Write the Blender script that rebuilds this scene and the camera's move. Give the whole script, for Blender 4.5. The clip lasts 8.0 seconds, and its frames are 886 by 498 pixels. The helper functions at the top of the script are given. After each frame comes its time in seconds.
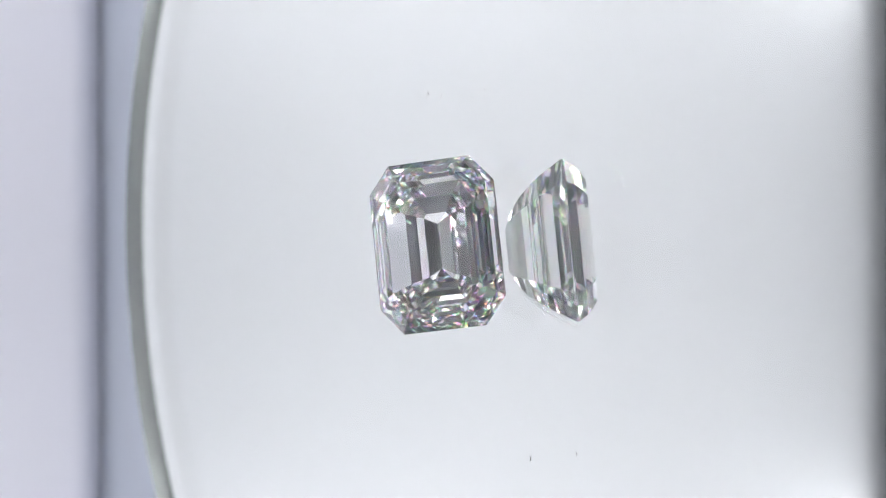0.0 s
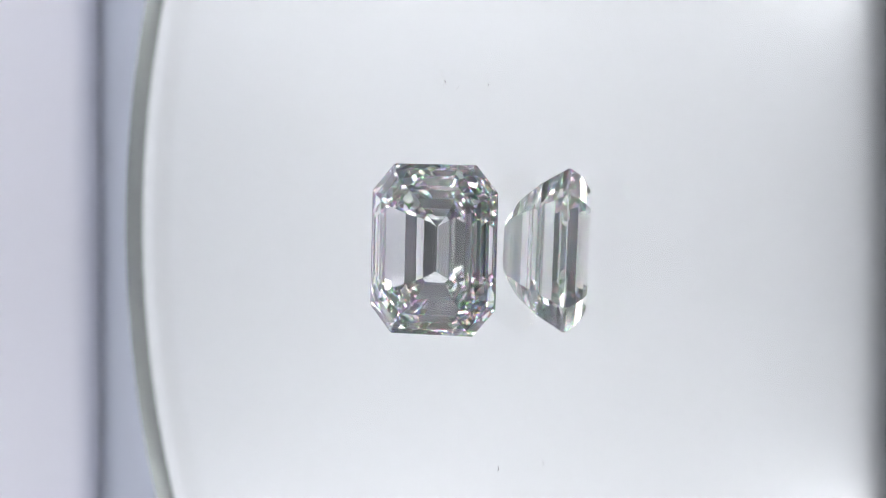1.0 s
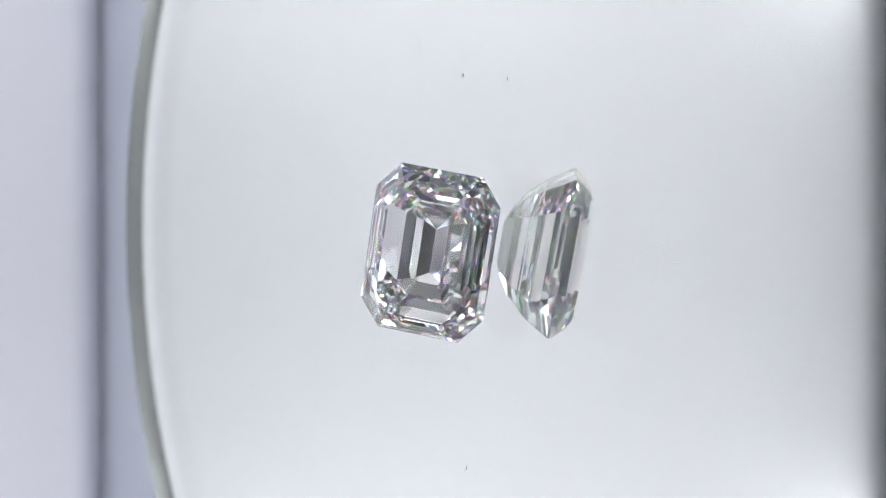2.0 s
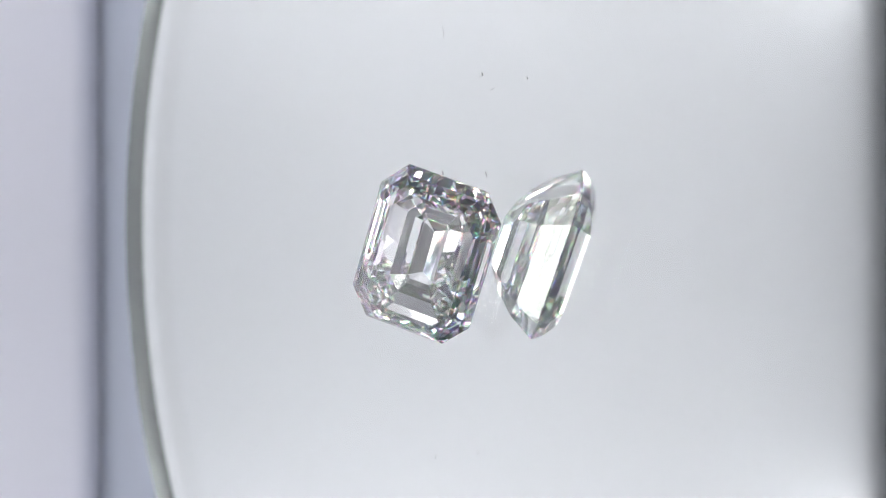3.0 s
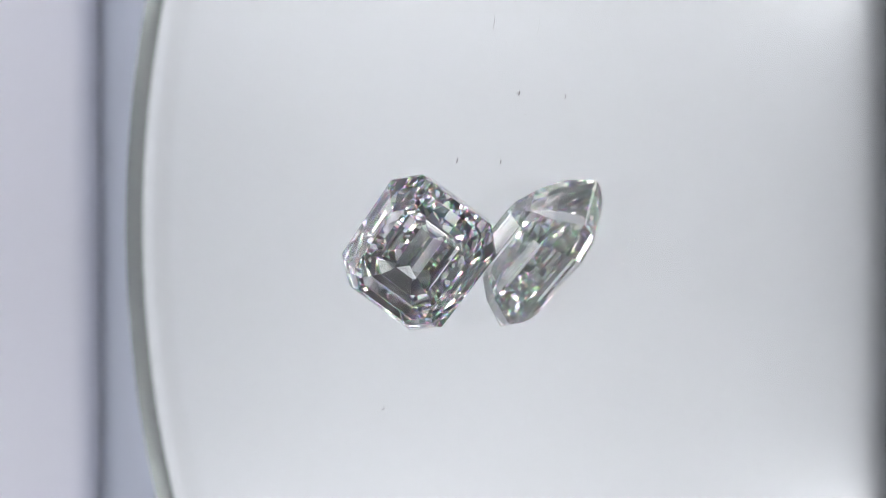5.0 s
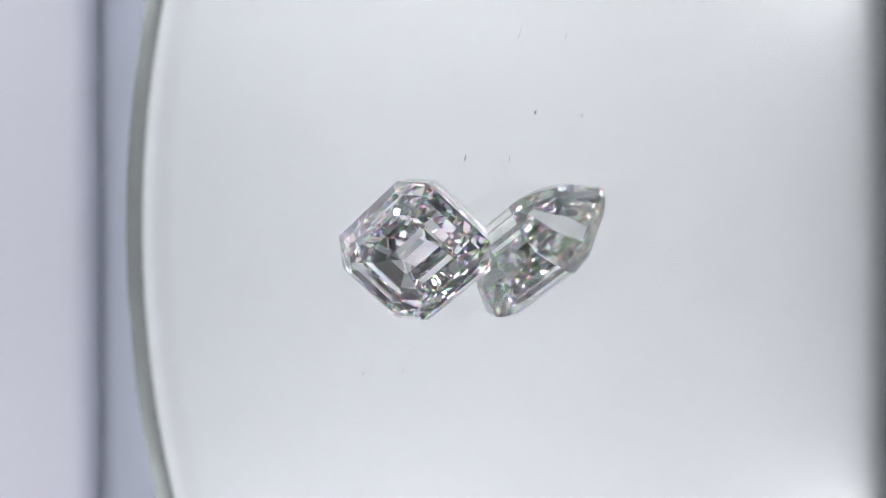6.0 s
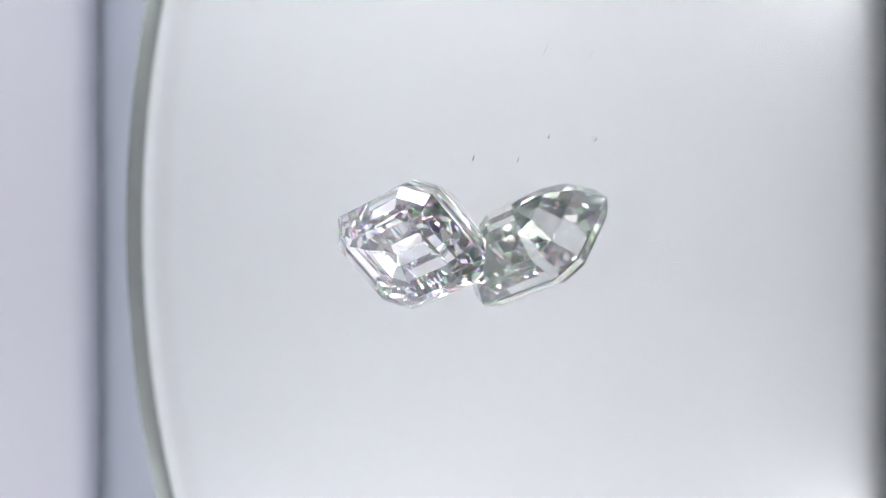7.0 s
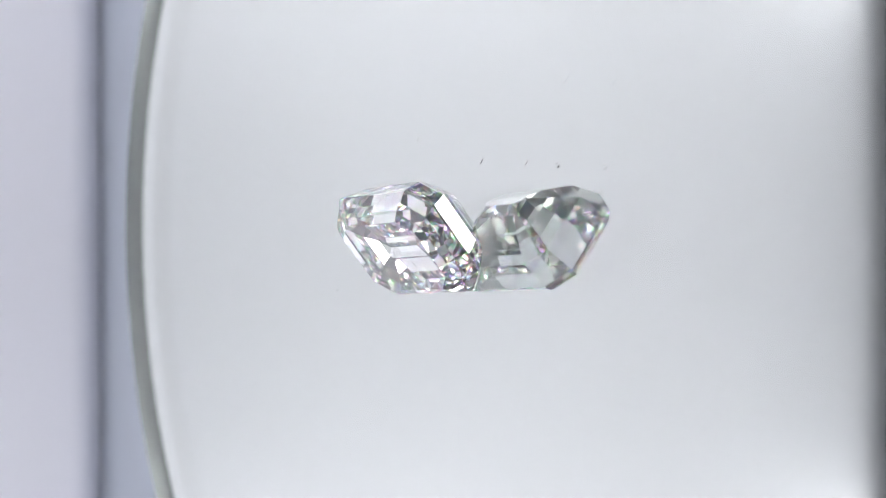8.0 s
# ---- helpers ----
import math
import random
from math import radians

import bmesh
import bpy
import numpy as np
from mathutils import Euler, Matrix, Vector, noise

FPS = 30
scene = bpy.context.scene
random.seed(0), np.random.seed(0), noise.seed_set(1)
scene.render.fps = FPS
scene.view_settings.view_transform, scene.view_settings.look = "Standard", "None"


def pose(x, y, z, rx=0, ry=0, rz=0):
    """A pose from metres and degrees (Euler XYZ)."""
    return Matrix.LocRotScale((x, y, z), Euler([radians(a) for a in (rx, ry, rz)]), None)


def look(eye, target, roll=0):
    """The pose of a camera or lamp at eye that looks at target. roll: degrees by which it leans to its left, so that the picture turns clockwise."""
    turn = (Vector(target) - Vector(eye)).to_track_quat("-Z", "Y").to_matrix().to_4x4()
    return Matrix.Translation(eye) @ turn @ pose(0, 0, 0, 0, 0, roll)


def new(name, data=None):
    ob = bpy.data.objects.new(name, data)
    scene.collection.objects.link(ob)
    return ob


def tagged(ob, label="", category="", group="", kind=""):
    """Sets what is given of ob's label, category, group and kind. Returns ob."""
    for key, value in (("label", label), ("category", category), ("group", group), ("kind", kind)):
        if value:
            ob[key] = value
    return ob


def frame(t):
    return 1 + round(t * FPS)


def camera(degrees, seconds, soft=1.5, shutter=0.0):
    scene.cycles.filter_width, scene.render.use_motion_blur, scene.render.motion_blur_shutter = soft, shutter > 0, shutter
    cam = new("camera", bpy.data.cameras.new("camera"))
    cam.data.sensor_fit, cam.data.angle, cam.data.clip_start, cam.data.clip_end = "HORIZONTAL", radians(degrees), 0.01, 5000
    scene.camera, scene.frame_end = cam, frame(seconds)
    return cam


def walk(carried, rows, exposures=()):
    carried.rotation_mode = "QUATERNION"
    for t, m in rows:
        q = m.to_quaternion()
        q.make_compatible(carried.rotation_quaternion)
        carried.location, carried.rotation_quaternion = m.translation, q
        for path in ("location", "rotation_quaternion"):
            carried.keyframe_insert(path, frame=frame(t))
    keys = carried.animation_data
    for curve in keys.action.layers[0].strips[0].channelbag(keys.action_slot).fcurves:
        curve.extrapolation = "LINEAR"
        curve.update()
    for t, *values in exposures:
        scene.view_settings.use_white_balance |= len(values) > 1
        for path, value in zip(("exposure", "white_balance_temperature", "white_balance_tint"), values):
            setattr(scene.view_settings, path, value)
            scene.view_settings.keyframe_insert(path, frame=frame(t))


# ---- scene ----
MM = 0.001
AXIS = (1.334 * MM, -1.958 * MM)   # where the turntable's axle stands
GLASS = 2.77 * MM                 # thickness of the mirror glass
FLOOR = -14 * MM
BACK = 67.1 * MM                 # front of the tent's back wall

# ---- camera ----
cam = camera(31.157, 8.0, soft=0.8)
EYE = (0, -63.165 * MM, 47.778 * MM)
HELD = look(EYE, (0, 0, 0), -90.259)
cam.data.dof.use_dof = True
cam.data.dof.focus_distance = 0.0765
cam.data.dof.aperture_fstop = 54
walk(cam, [(0, HELD), (8.0, HELD)], [(0, 0.21), (1.7, 0.17), (3.0, 0.06), (4.0, -0.04), (4.7, 0.0), (6.0, 0.07), (8.0, 0.10)])

# ---- light ----
scene.cycles.max_bounces = 24
scene.cycles.glossy_bounces = 20
scene.cycles.transmission_bounces = 20
world = bpy.data.worlds.new("room")
world.use_nodes = True
world.node_tree.nodes["Background"].inputs[0].default_value = (0.8, 0.85, 1.0, 1)
world.node_tree.nodes["Background"].inputs[1].default_value = 0.15
scene.world = world
LAMP = 7.8
WASH = 4.8
SIDE = 2.7


# ---- materials ----
def material(name):
    m = bpy.data.materials.new(name)
    m.use_nodes = True
    return m, m.node_tree.nodes, m.node_tree.links


def surface(name, colour, rough=0.5, metal=0.0, vary=0.06, scale=300.0, bump=0.15, fine=3000.0):
    """Paint, plastic or metal with stains at one scale and grain at another."""
    m, n, l = material(name)
    b = n["Principled BSDF"]
    b.inputs["Roughness"].default_value, b.inputs["Metallic"].default_value = rough, metal
    co = n.new("ShaderNodeTexCoord")
    big, small = n.new("ShaderNodeTexNoise"), n.new("ShaderNodeTexNoise")
    big.inputs["Scale"].default_value, small.inputs["Scale"].default_value = scale, fine
    big.inputs["Detail"].default_value, small.inputs["Detail"].default_value = 4, 3
    mix = n.new("ShaderNodeMix")
    mix.data_type = "RGBA"
    mix.inputs[6].default_value = (*[c * (1 - vary) for c in colour], 1)
    mix.inputs[7].default_value = (*[min(1, c * (1 + vary)) for c in colour], 1)
    bp = n.new("ShaderNodeBump")
    bp.inputs["Strength"].default_value, bp.inputs["Distance"].default_value = bump, 0.0001
    for t in (big, small):
        l.new(co.outputs["Object"], t.inputs["Vector"])
    l.new(big.outputs["Fac"], mix.inputs[0])
    l.new(mix.outputs[2], b.inputs["Base Color"])
    l.new(small.outputs["Fac"], bp.inputs["Height"])
    l.new(bp.outputs[0], b.inputs["Normal"])
    return m


def glowing(name, colour, strength):
    m, n, l = material(name)
    n.remove(n["Principled BSDF"])
    e = n.new("ShaderNodeEmission")
    e.inputs[0].default_value, e.inputs[1].default_value = (*colour, 1), strength
    l.new(e.outputs[0], n["Material Output"].inputs[0])
    return m


def crystal(name, bands):
    """Clear stone that bends each colour by its own index."""
    m, n, l = material(name)
    n.remove(n["Principled BSDF"])
    last = None
    for colour, index in bands:
        g = n.new("ShaderNodeBsdfGlass")
        g.inputs["Color"].default_value, g.inputs["Roughness"].default_value, g.inputs["IOR"].default_value = (*colour, 1), 0.0, index
        if last is None:
            last = g
        else:
            a = n.new("ShaderNodeAddShader")
            l.new(last.outputs[0], a.inputs[0])
            l.new(g.outputs[0], a.inputs[1])
            last = a
    l.new(last.outputs[0], n["Material Output"].inputs[0])
    return m


def clear_glass(name, colour, index, rough=0.0):
    m, n, l = material(name)
    n.remove(n["Principled BSDF"])
    g = n.new("ShaderNodeBsdfGlass")
    g.inputs["Color"].default_value, g.inputs["Roughness"].default_value, g.inputs["IOR"].default_value = (*colour, 1), rough, index
    l.new(g.outputs[0], n["Material Output"].inputs[0])
    return m


WHITE = surface("white_fabric", (0.82, 0.82, 0.82), 0.7, vary=0.02, scale=60, bump=0.2, fine=2500)
SIDEWALL = surface("grey_side_fabric", (0.36, 0.37, 0.39), 0.75, vary=0.05, scale=60, bump=0.2, fine=2500)
WALL = surface("lilac_white_panel", (0.80, 0.80, 0.87), 0.6, vary=0.02, scale=80, bump=0.1, fine=2000)
GREY = surface("blue_grey_base", (0.385, 0.415, 0.485), 0.55, vary=0.04, scale=120, bump=0.15, fine=2500)
DARK = surface("dark_plastic", (0.05, 0.05, 0.055), 0.5)
ROOM = surface("dim_room_paint", (0.14, 0.155, 0.185), 0.8, vary=0.05, scale=20, fine=600)
STEEL = surface("brushed_steel", (0.55, 0.56, 0.58), 0.35, 1.0)
SILVER = surface("mirror_silver", (0.835, 0.85, 0.835), 0.03, 1.0, vary=0.004, scale=90, bump=0.0)
PANE = clear_glass("greenish_plate_glass", (0.985, 0.995, 0.985), 1.5)
EDGE = clear_glass("ground_glass_edge", (0.93, 0.985, 0.965), 1.5, 0.4)
STONE = clear_glass("colourless_stone", (1, 1, 1), 2.417)
FIRE = crystal("colour_splitting_stone", [((0.5, 0.25, 0.25), 2.407), ((0.25, 0.5, 0.25), 2.417), ((0.25, 0.25, 0.5), 2.431)])
LINT = surface("dark_lint", (0.10, 0.10, 0.11), 0.8, vary=0.3, scale=8000, fine=30000)
PALE = surface("pale_lint", (0.75, 0.75, 0.75), 0.8, vary=0.2, scale=8000, fine=30000)
LED = glowing("led_diffuser", (1.0, 0.985, 0.99), LAMP)
SOFT = glowing("soft_side_diffuser", (1.0, 0.985, 0.99), SIDE)
SPOT = glowing("downlight_lens", (1.0, 1.0, 1.0), 40.0)
BEAD = glowing("led_lens", (1.0, 0.98, 0.97), 45.0)
WASHER = glowing("washer_diffuser", (1.0, 0.99, 1.0), WASH)


# ---- mesh helpers ----
def part(name, bm, mat, parent=None, label="", smooth=False, keep=False):
    """One mesh object under its parent. keep: its faces already look the right way."""
    me = bpy.data.meshes.new(name)
    if not keep:
        bmesh.ops.recalc_face_normals(bm, faces=bm.faces)
    for f in bm.faces:
        f.smooth = smooth
    bm.to_mesh(me)
    bm.free()
    me.materials.append(mat)
    ob = new(name, me)
    ob.parent = parent
    if label:
        ob["label"] = label
    return ob


def box(x0, x1, y0, y1, z0, z1, bevel=0.0):
    bm = bmesh.new()
    bmesh.ops.create_cube(bm, size=1)
    for v in bm.verts:
        v.co = ((x0 + x1) / 2 + v.co.x * (x1 - x0), (y0 + y1) / 2 + v.co.y * (y1 - y0), (z0 + z1) / 2 + v.co.z * (z1 - z0))
    if bevel:
        bmesh.ops.bevel(bm, geom=bm.edges[:], offset=bevel, segments=3, affect="EDGES", profile=0.5)
    return bm


def turned(profile, steps=160, bottom=True, top=True):
    """A body of revolution round z from (radius, height) pairs."""
    bm = bmesh.new()
    rings = []
    for r, z in profile:
        rings.append([bm.verts.new((r * math.cos(2 * math.pi * i / steps), r * math.sin(2 * math.pi * i / steps), z)) for i in range(steps)])
    for a, b in zip(rings, rings[1:]):
        for i in range(steps):
            bm.faces.new((a[i], a[(i + 1) % steps], b[(i + 1) % steps], b[i]))
    if bottom:
        bm.faces.new(rings[0][::-1])
    if top:
        bm.faces.new(rings[-1])
    return bm


# ---- the light tent ----
def tent():
    side, front, top = 80 * MM, -190 * MM, 140 * MM
    # back panel with a rolled lower edge, standing a hair above the floor
    lip, gap, thick = 4.0 * MM, 0.05 * MM, 6 * MM
    outline = [(BACK, top), (BACK, FLOOR + gap + lip)]
    outline += [(BACK + lip - lip * math.cos(a), FLOOR + gap + lip - lip * math.sin(a)) for a in np.linspace(0, 1.17, 12)[1:]]
    outline += [(outline[-1][0], FLOOR + gap), (BACK + thick, FLOOR + gap), (BACK + thick, top)]
    bm = bmesh.new()
    ends = [[bm.verts.new((x, y, z)) for y, z in outline] for x in (-side, side)]
    for i in range(len(outline)):
        j = (i + 1) % len(outline)
        bm.faces.new((ends[0][i], ends[0][j], ends[1][j], ends[1][i]))
    bm.faces.new(ends[0])
    bm.faces.new(ends[1][::-1])
    tagged(part("wall_north", bm, WALL), "smooth lilac-white back panel of a small light tent", "wall", kind="structure")
    tagged(part("floor", box(-side - 8 * MM, side + 8 * MM, front - 8 * MM, BACK + 16 * MM, FLOOR - 6 * MM, FLOOR), GREY),
           "matt blue-grey base board under the turntable", "floor", kind="structure")
    tagged(part("wall_behind", box(-side - 8 * MM, side + 8 * MM, BACK + 10 * MM, BACK + 16 * MM, FLOOR, top), DARK), "dark outer shell behind the back panel", "wall", kind="structure")
    mouth = -60 * MM
    for name, x, near in (("wall_west", -side - 8 * MM, mouth), ("wall_east", side, mouth)):
        tagged(part(name, box(x, x + 8 * MM, near, BACK + 10 * MM, FLOOR, top), SIDEWALL), "mid-grey fabric side wall of the light tent", "wall", kind="structure")
        tagged(part(name + "_of_room", box(x, x + 8 * MM, front, near, FLOOR, top), ROOM), "plain dim wall beside the camera", "wall", kind="structure")
    tagged(part("wall_south", box(-side - 8 * MM, side + 8 * MM, front - 8 * MM, front, FLOOR, top), ROOM), "plain dim wall behind the camera", "wall", kind="structure")
    tagged(part("ceiling", box(-side - 8 * MM, side + 8 * MM, -125 * MM, BACK + 16 * MM, top, top + 6 * MM), WHITE), "white fabric roof of the light tent", "ceiling", kind="structure")
    tagged(part("ceiling_of_room", box(-side - 8 * MM, side + 8 * MM, front - 8 * MM, -125 * MM, top, top + 6 * MM), ROOM), "plain dim ceiling over the camera", "ceiling", kind="structure")


def wall_washer(x):
    """A lamp turned to the back panel."""
    e = new("wall_washer")
    e.matrix_basis = look((x, BACK - 48 * MM, 33 * MM), (x, BACK, 36 * MM))
    part("housing", box(-24 * MM, 24 * MM, -20 * MM, 20 * MM, 0.1 * MM, 9 * MM, 1.2 * MM), DARK, e)
    part("diffuser", box(-22 * MM, 22 * MM, -18 * MM, 18 * MM, -0.6 * MM, 0.09 * MM), WASHER, e, "glowing cool white diffuser")
    foot = part("stem", box(-1.5 * MM, 1.5 * MM, -1.5 * MM, 1.5 * MM, 0, 1, 0), STEEL, e)
    foot.matrix_parent_inverse = e.matrix_basis.inverted()
    top = e.matrix_basis @ Vector((0, -14 * MM, 7 * MM))
    foot.matrix_basis = Matrix.Translation((top.x, top.y, FLOOR)) @ Matrix.Diagonal((1, 1, top.z - FLOOR, 1))
    return tagged(e, "dark lamp turned to the bright back panel", "lamp", "lamps for the back panel")


def led_panel(x, y, z, w, d):
    e = new("led_panel")
    e.location = (x, y, z)
    h = 4 * MM
    bm = box(-w / 2 - 2 * MM, w / 2 + 2 * MM, -d / 2 - 2 * MM, d / 2 + 2 * MM, 0, h, 0.6 * MM)
    part("housing", bm, STEEL, e)
    part("diffuser", box(-w / 2, w / 2, -d / 2, d / 2, -0.6 * MM, -0.02 * MM), LED, e, "glowing cool white diffuser")
    bead = turned([(1.6 * MM, 0), (1.5 * MM, -0.8 * MM), (0.9 * MM, -1.4 * MM)], 16)
    first = part("led_bead", bead, BEAD, e, "small bright led lens")
    spots = [(i * w / 3, j * d / 7) for i in (-1, 1) for j in range(-3, 4)]
    for x, y in spots:
        ob = first if (x, y) == spots[0] else new("led_bead", first.data)
        ob.parent, ob.location = e, (x, y, -0.62 * MM)
    return tagged(e, "slim flat led panel glowing cool white under the tent roof", "lamp", "lamps under the tent roof")


def side_lamp(sign):
    """Soft square lamp hung high on a side wall."""
    e = new("side_lamp")
    e.location = (sign * 80 * MM, -9 * MM, 80 * MM)
    inner, outer = sorted((-sign * 4 * MM, -sign * 0.01 * MM))
    part("housing", box(inner, outer, -17 * MM, 17 * MM, -17 * MM, 17 * MM, 0.8 * MM), STEEL, e)
    a, b = sorted((-sign * 4.6 * MM, -sign * 4.02 * MM))
    part("diffuser", box(a, b, -15 * MM, 15 * MM, -15 * MM, 15 * MM), SOFT, e, "softly glowing white diffuser")
    tagged(e, "square soft lamp on the grey fabric side wall", "lamp", "lamps on the side walls")


def light_bar():
    """Dark bar across the top of the back panel with two small downlights."""
    e = new("light_bar")
    e.location = (0, BACK - 10 * MM, 118.3 * MM)
    part("housing", box(-60 * MM, 60 * MM, 0, 9.99 * MM, 0, 20 * MM, 3.5 * MM), DARK, e)
    for x in (-42, 42):
        bm = turned([(4.5 * MM, 0.2 * MM), (4.5 * MM, -0.5 * MM), (3.6 * MM, -0.8 * MM), (3.5 * MM, -0.3 * MM)], 32, bottom=False, top=False)
        rim = part("bezel", bm, STEEL, e)
        rim.location = (x * MM, 5 * MM, 0)
        lens = part("lens", turned([(3.5 * MM, -0.5 * MM), (3.5 * MM, -0.1 * MM)], 32), SPOT, e, "glowing cool white lens")
        lens.location = (x * MM, 5 * MM, 0)
    tagged(e, "dark lamp bar with two small downlights on the back panel", "lamp bar")


# ---- turntable and mirror ----
def turntable():
    e = new("turntable")
    e.location = (*AXIS, FLOOR)
    part("base", turned([(19 * MM, 0), (20 * MM, 0.8 * MM), (20 * MM, 7 * MM), (19 * MM, 8 * MM)]), DARK, e)
    part("platter", turned([(16 * MM, 8 * MM), (17 * MM, 8.5 * MM), (17 * MM, 14 * MM - GLASS - 0.3 * MM)]), STEEL, e)
    return tagged(e, "small dark turntable carrying the round mirror", "turntable")


def round_mirror():
    e = new("round_mirror")
    r, slope = 37.56 * MM, 0.9 * MM
    part("glass", turned([(r, 0), (1 * MM, 0)], 240, bottom=False), PANE, e, "clear greenish plate glass")
    part("chamfer", turned([(r + slope, -slope), (r, 0)], 240, bottom=False, top=False), PANE, e, "polished sloping glass edge")
    part("ground_edge", turned([(r + slope, -GLASS), (r + slope, -slope)], 240, bottom=False, top=False), EDGE, e, "frosted greenish ground edge")
    r += slope
    part("silver_backing", turned([(r - 0.1 * MM, -GLASS - 0.3 * MM), (r, -GLASS - 0.2 * MM), (r, -GLASS), (1 * MM, -GLASS)], 240), SILVER, e, "bright silver coating under the glass")
    return tagged(e, "thick round glass mirror turning slowly on its turntable", "mirror")


# ---- the stone ----
# inset along, inset across, height, size of the corner cut, from the table down to the last ring round the keel
TIERS = [
    (1.02, 0.97, 1.057, 0.7), (0.66, 0.62, 0.842, 0.81), (0.3, 0.28, 0.514, 0.92), (0, 0, 0.056, 1.0), (0, 0, -0.061, 1.0),
    (0.78, 0.44, -1.318, 0.84), (1.2, 0.97, -1.825, 0.71), (1.66, 1.57, -2.332, 0.55), (2.45, 2.42, -2.839, 0.14)]


def emerald_cut():
    """Step-cut stone. Girdle in its own xy plane, table up, long axis x. Its shell is closed by four parts that meet edge to edge."""
    L, W, cut = 4.041, 3.041, (1.294, 1.055)
    rings = []
    for a, b, z, c in TIERS:
        l, w, p, q = L - a, W - b, cut[0] * c, cut[1] * c
        flat = [(l, w - q), (l - p, w), (p - l, w), (-l, w - q), (-l, q - w), (p - l, -w), (l - p, -w), (l, q - w)]
        rings.append([Vector((x * MM, y * MM, z * MM)) for x, y in flat])
    keel = [Vector((s * 1.07 * MM, 0, -3.062 * MM)) for s in (1, -1)]
    walls = [[(a[i], a[(i + 1) % 8], b[(i + 1) % 8], b[i]) for i in range(8)] for a, b in zip(rings, rings[1:])]
    r = rings[-1]
    below = [(r[1], r[2], keel[1], keel[0]), (r[5], r[6], keel[0], keel[1])]
    below += [(r[i], r[(i + 1) % 8], keel[e]) for i, e in ((0, 0), (7, 0), (6, 0), (2, 1), (3, 1), (4, 1))]
    stone = new("gemstone")
    facets("table", [rings[0]], STONE, stone, "broad flat top facet")
    facets("crown", sum(walls[:3], []), FIRE, stone, "stepped facets round the table")
    facets("girdle", walls[3], STONE, stone, "thin upright rim of the stone")
    facets("pavilion", sum(walls[4:], []) + below, STONE, stone, "stepped facets that narrow to a keel")
    return tagged(stone, "colourless emerald-cut gemstone leaning on its pavilion on the mirror", "gemstone")


def facets(name, polygons, mat, parent, label):
    """Flat facets facing away from the stone's middle."""
    bm = bmesh.new()
    for corners in polygons:
        f = bm.faces.new([bm.verts.new(c) for c in corners])
        f.normal_update()
        if f.normal.dot(f.calc_center_median() - Vector((0, 0, -0.6 * MM))) < 0:
            f.normal_flip()
    bmesh.ops.remove_doubles(bm, verts=bm.verts, dist=1e-7)
    return part(name, bm, mat, parent, label, keep=True)


# ---- dust ----
def lint(x, y, length, thick, turn, bend, mat, label):
    """A short curved fibre lying on the glass."""
    bm = bmesh.new()
    n, m = 8, 6
    rings = []
    for i in range(n + 1):
        s = i / n - 0.5
        r = thick / 2 * (1 - 0.7 * abs(2 * s) ** 2)
        c = Vector((s * length, bend * length * (4 * s * s - 0.5), thick / 2))
        rings.append([bm.verts.new(c + Vector((0, r * math.cos(a), r * math.sin(a)))) for a in (2 * math.pi * j / m for j in range(m))])
    for a, b in zip(rings, rings[1:]):
        for j in range(m):
            bm.faces.new((a[j], a[(j + 1) % m], b[(j + 1) % m], b[j]))
    bm.faces.new(rings[0])
    bm.faces.new(rings[-1][::-1])
    ob = tagged(part("dust_fibre", bm, mat, smooth=True), label, "dust", "dust on the mirror")
    return ob, pose(x, y, 0, 0, 0, turn)


tent()
for x, y, w, d in ((-60, -12, 28, 68), (60, -12, 28, 68)):
    led_panel(x * MM, y * MM, 136 * MM, w * MM, d * MM)
for x in (-58, 58):
    wall_washer(x * MM)
for sign in (-1, 1):
    side_lamp(sign)
light_bar()
turntable()
mirror = round_mirror()
gem = emerald_cut()
GEM = pose(-0.03 * MM, -2.892 * MM, 2.747 * MM, 0, 0, -3.464) @ pose(0, 0, 0, 0, -0.233) @ pose(0, 0, 0, 39.931) @ pose(0, 0, 0, 0, 0, 0.286)

DUST = []
# place at 1 s in millimetres, length, thickness, turn, bend, pale or dark
for x, y, length, thick, turn, bend, pale in (
    (2.81, 0.79, 0.34, 0.055, 42, 0.12, 0),
    (-2.18, 2.72, 0.32, 0.05, 70, 0.1, 1),
    (8.32, -0.27, 0.24, 0.06, 32, 0.2, 0),
    (9.32, 3.6, 0.75, 0.022, 35, 0.06, 0),
    (-10.5, -4.29, 0.3, 0.05, -6, 0.3, 0),
    (7.95, -1.29, 0.4, 0.03, -51, 0.1, 1),
    (8.21, -0.11, 0.3, 0.03, 4, 0.1, 1),
    (7.22, -4.68, 0.3, 0.03, 60, 0.1, 1)):
    DUST.append(lint(x * MM, y * MM, length * MM, thick * MM, turn, bend, PALE if pale else LINT,
                     "tiny pale fibre of lint on the mirror" if pale else "tiny dark fibre of lint on the mirror"))


# ---- what moves ----
def motions():
    hub = Matrix.Translation((*AXIS, 0))
    steps = [0.5 * i for i in range(17)]

    def spun(t):
        # clockwise from above, hardly gaining speed
        return hub @ pose(0, 0, 0, 0, 0, -11.839 * (t - 1) - 0.026 * (t - 1) ** 2) @ hub.inverted()

    walk(mirror, [(t, spun(t) @ hub) for t in steps])
    walk(gem, [(t, spun(t) @ GEM) for t in steps])
    for ob, m in DUST:
        walk(ob, [(t, spun(t) @ m) for t in steps])


motions()
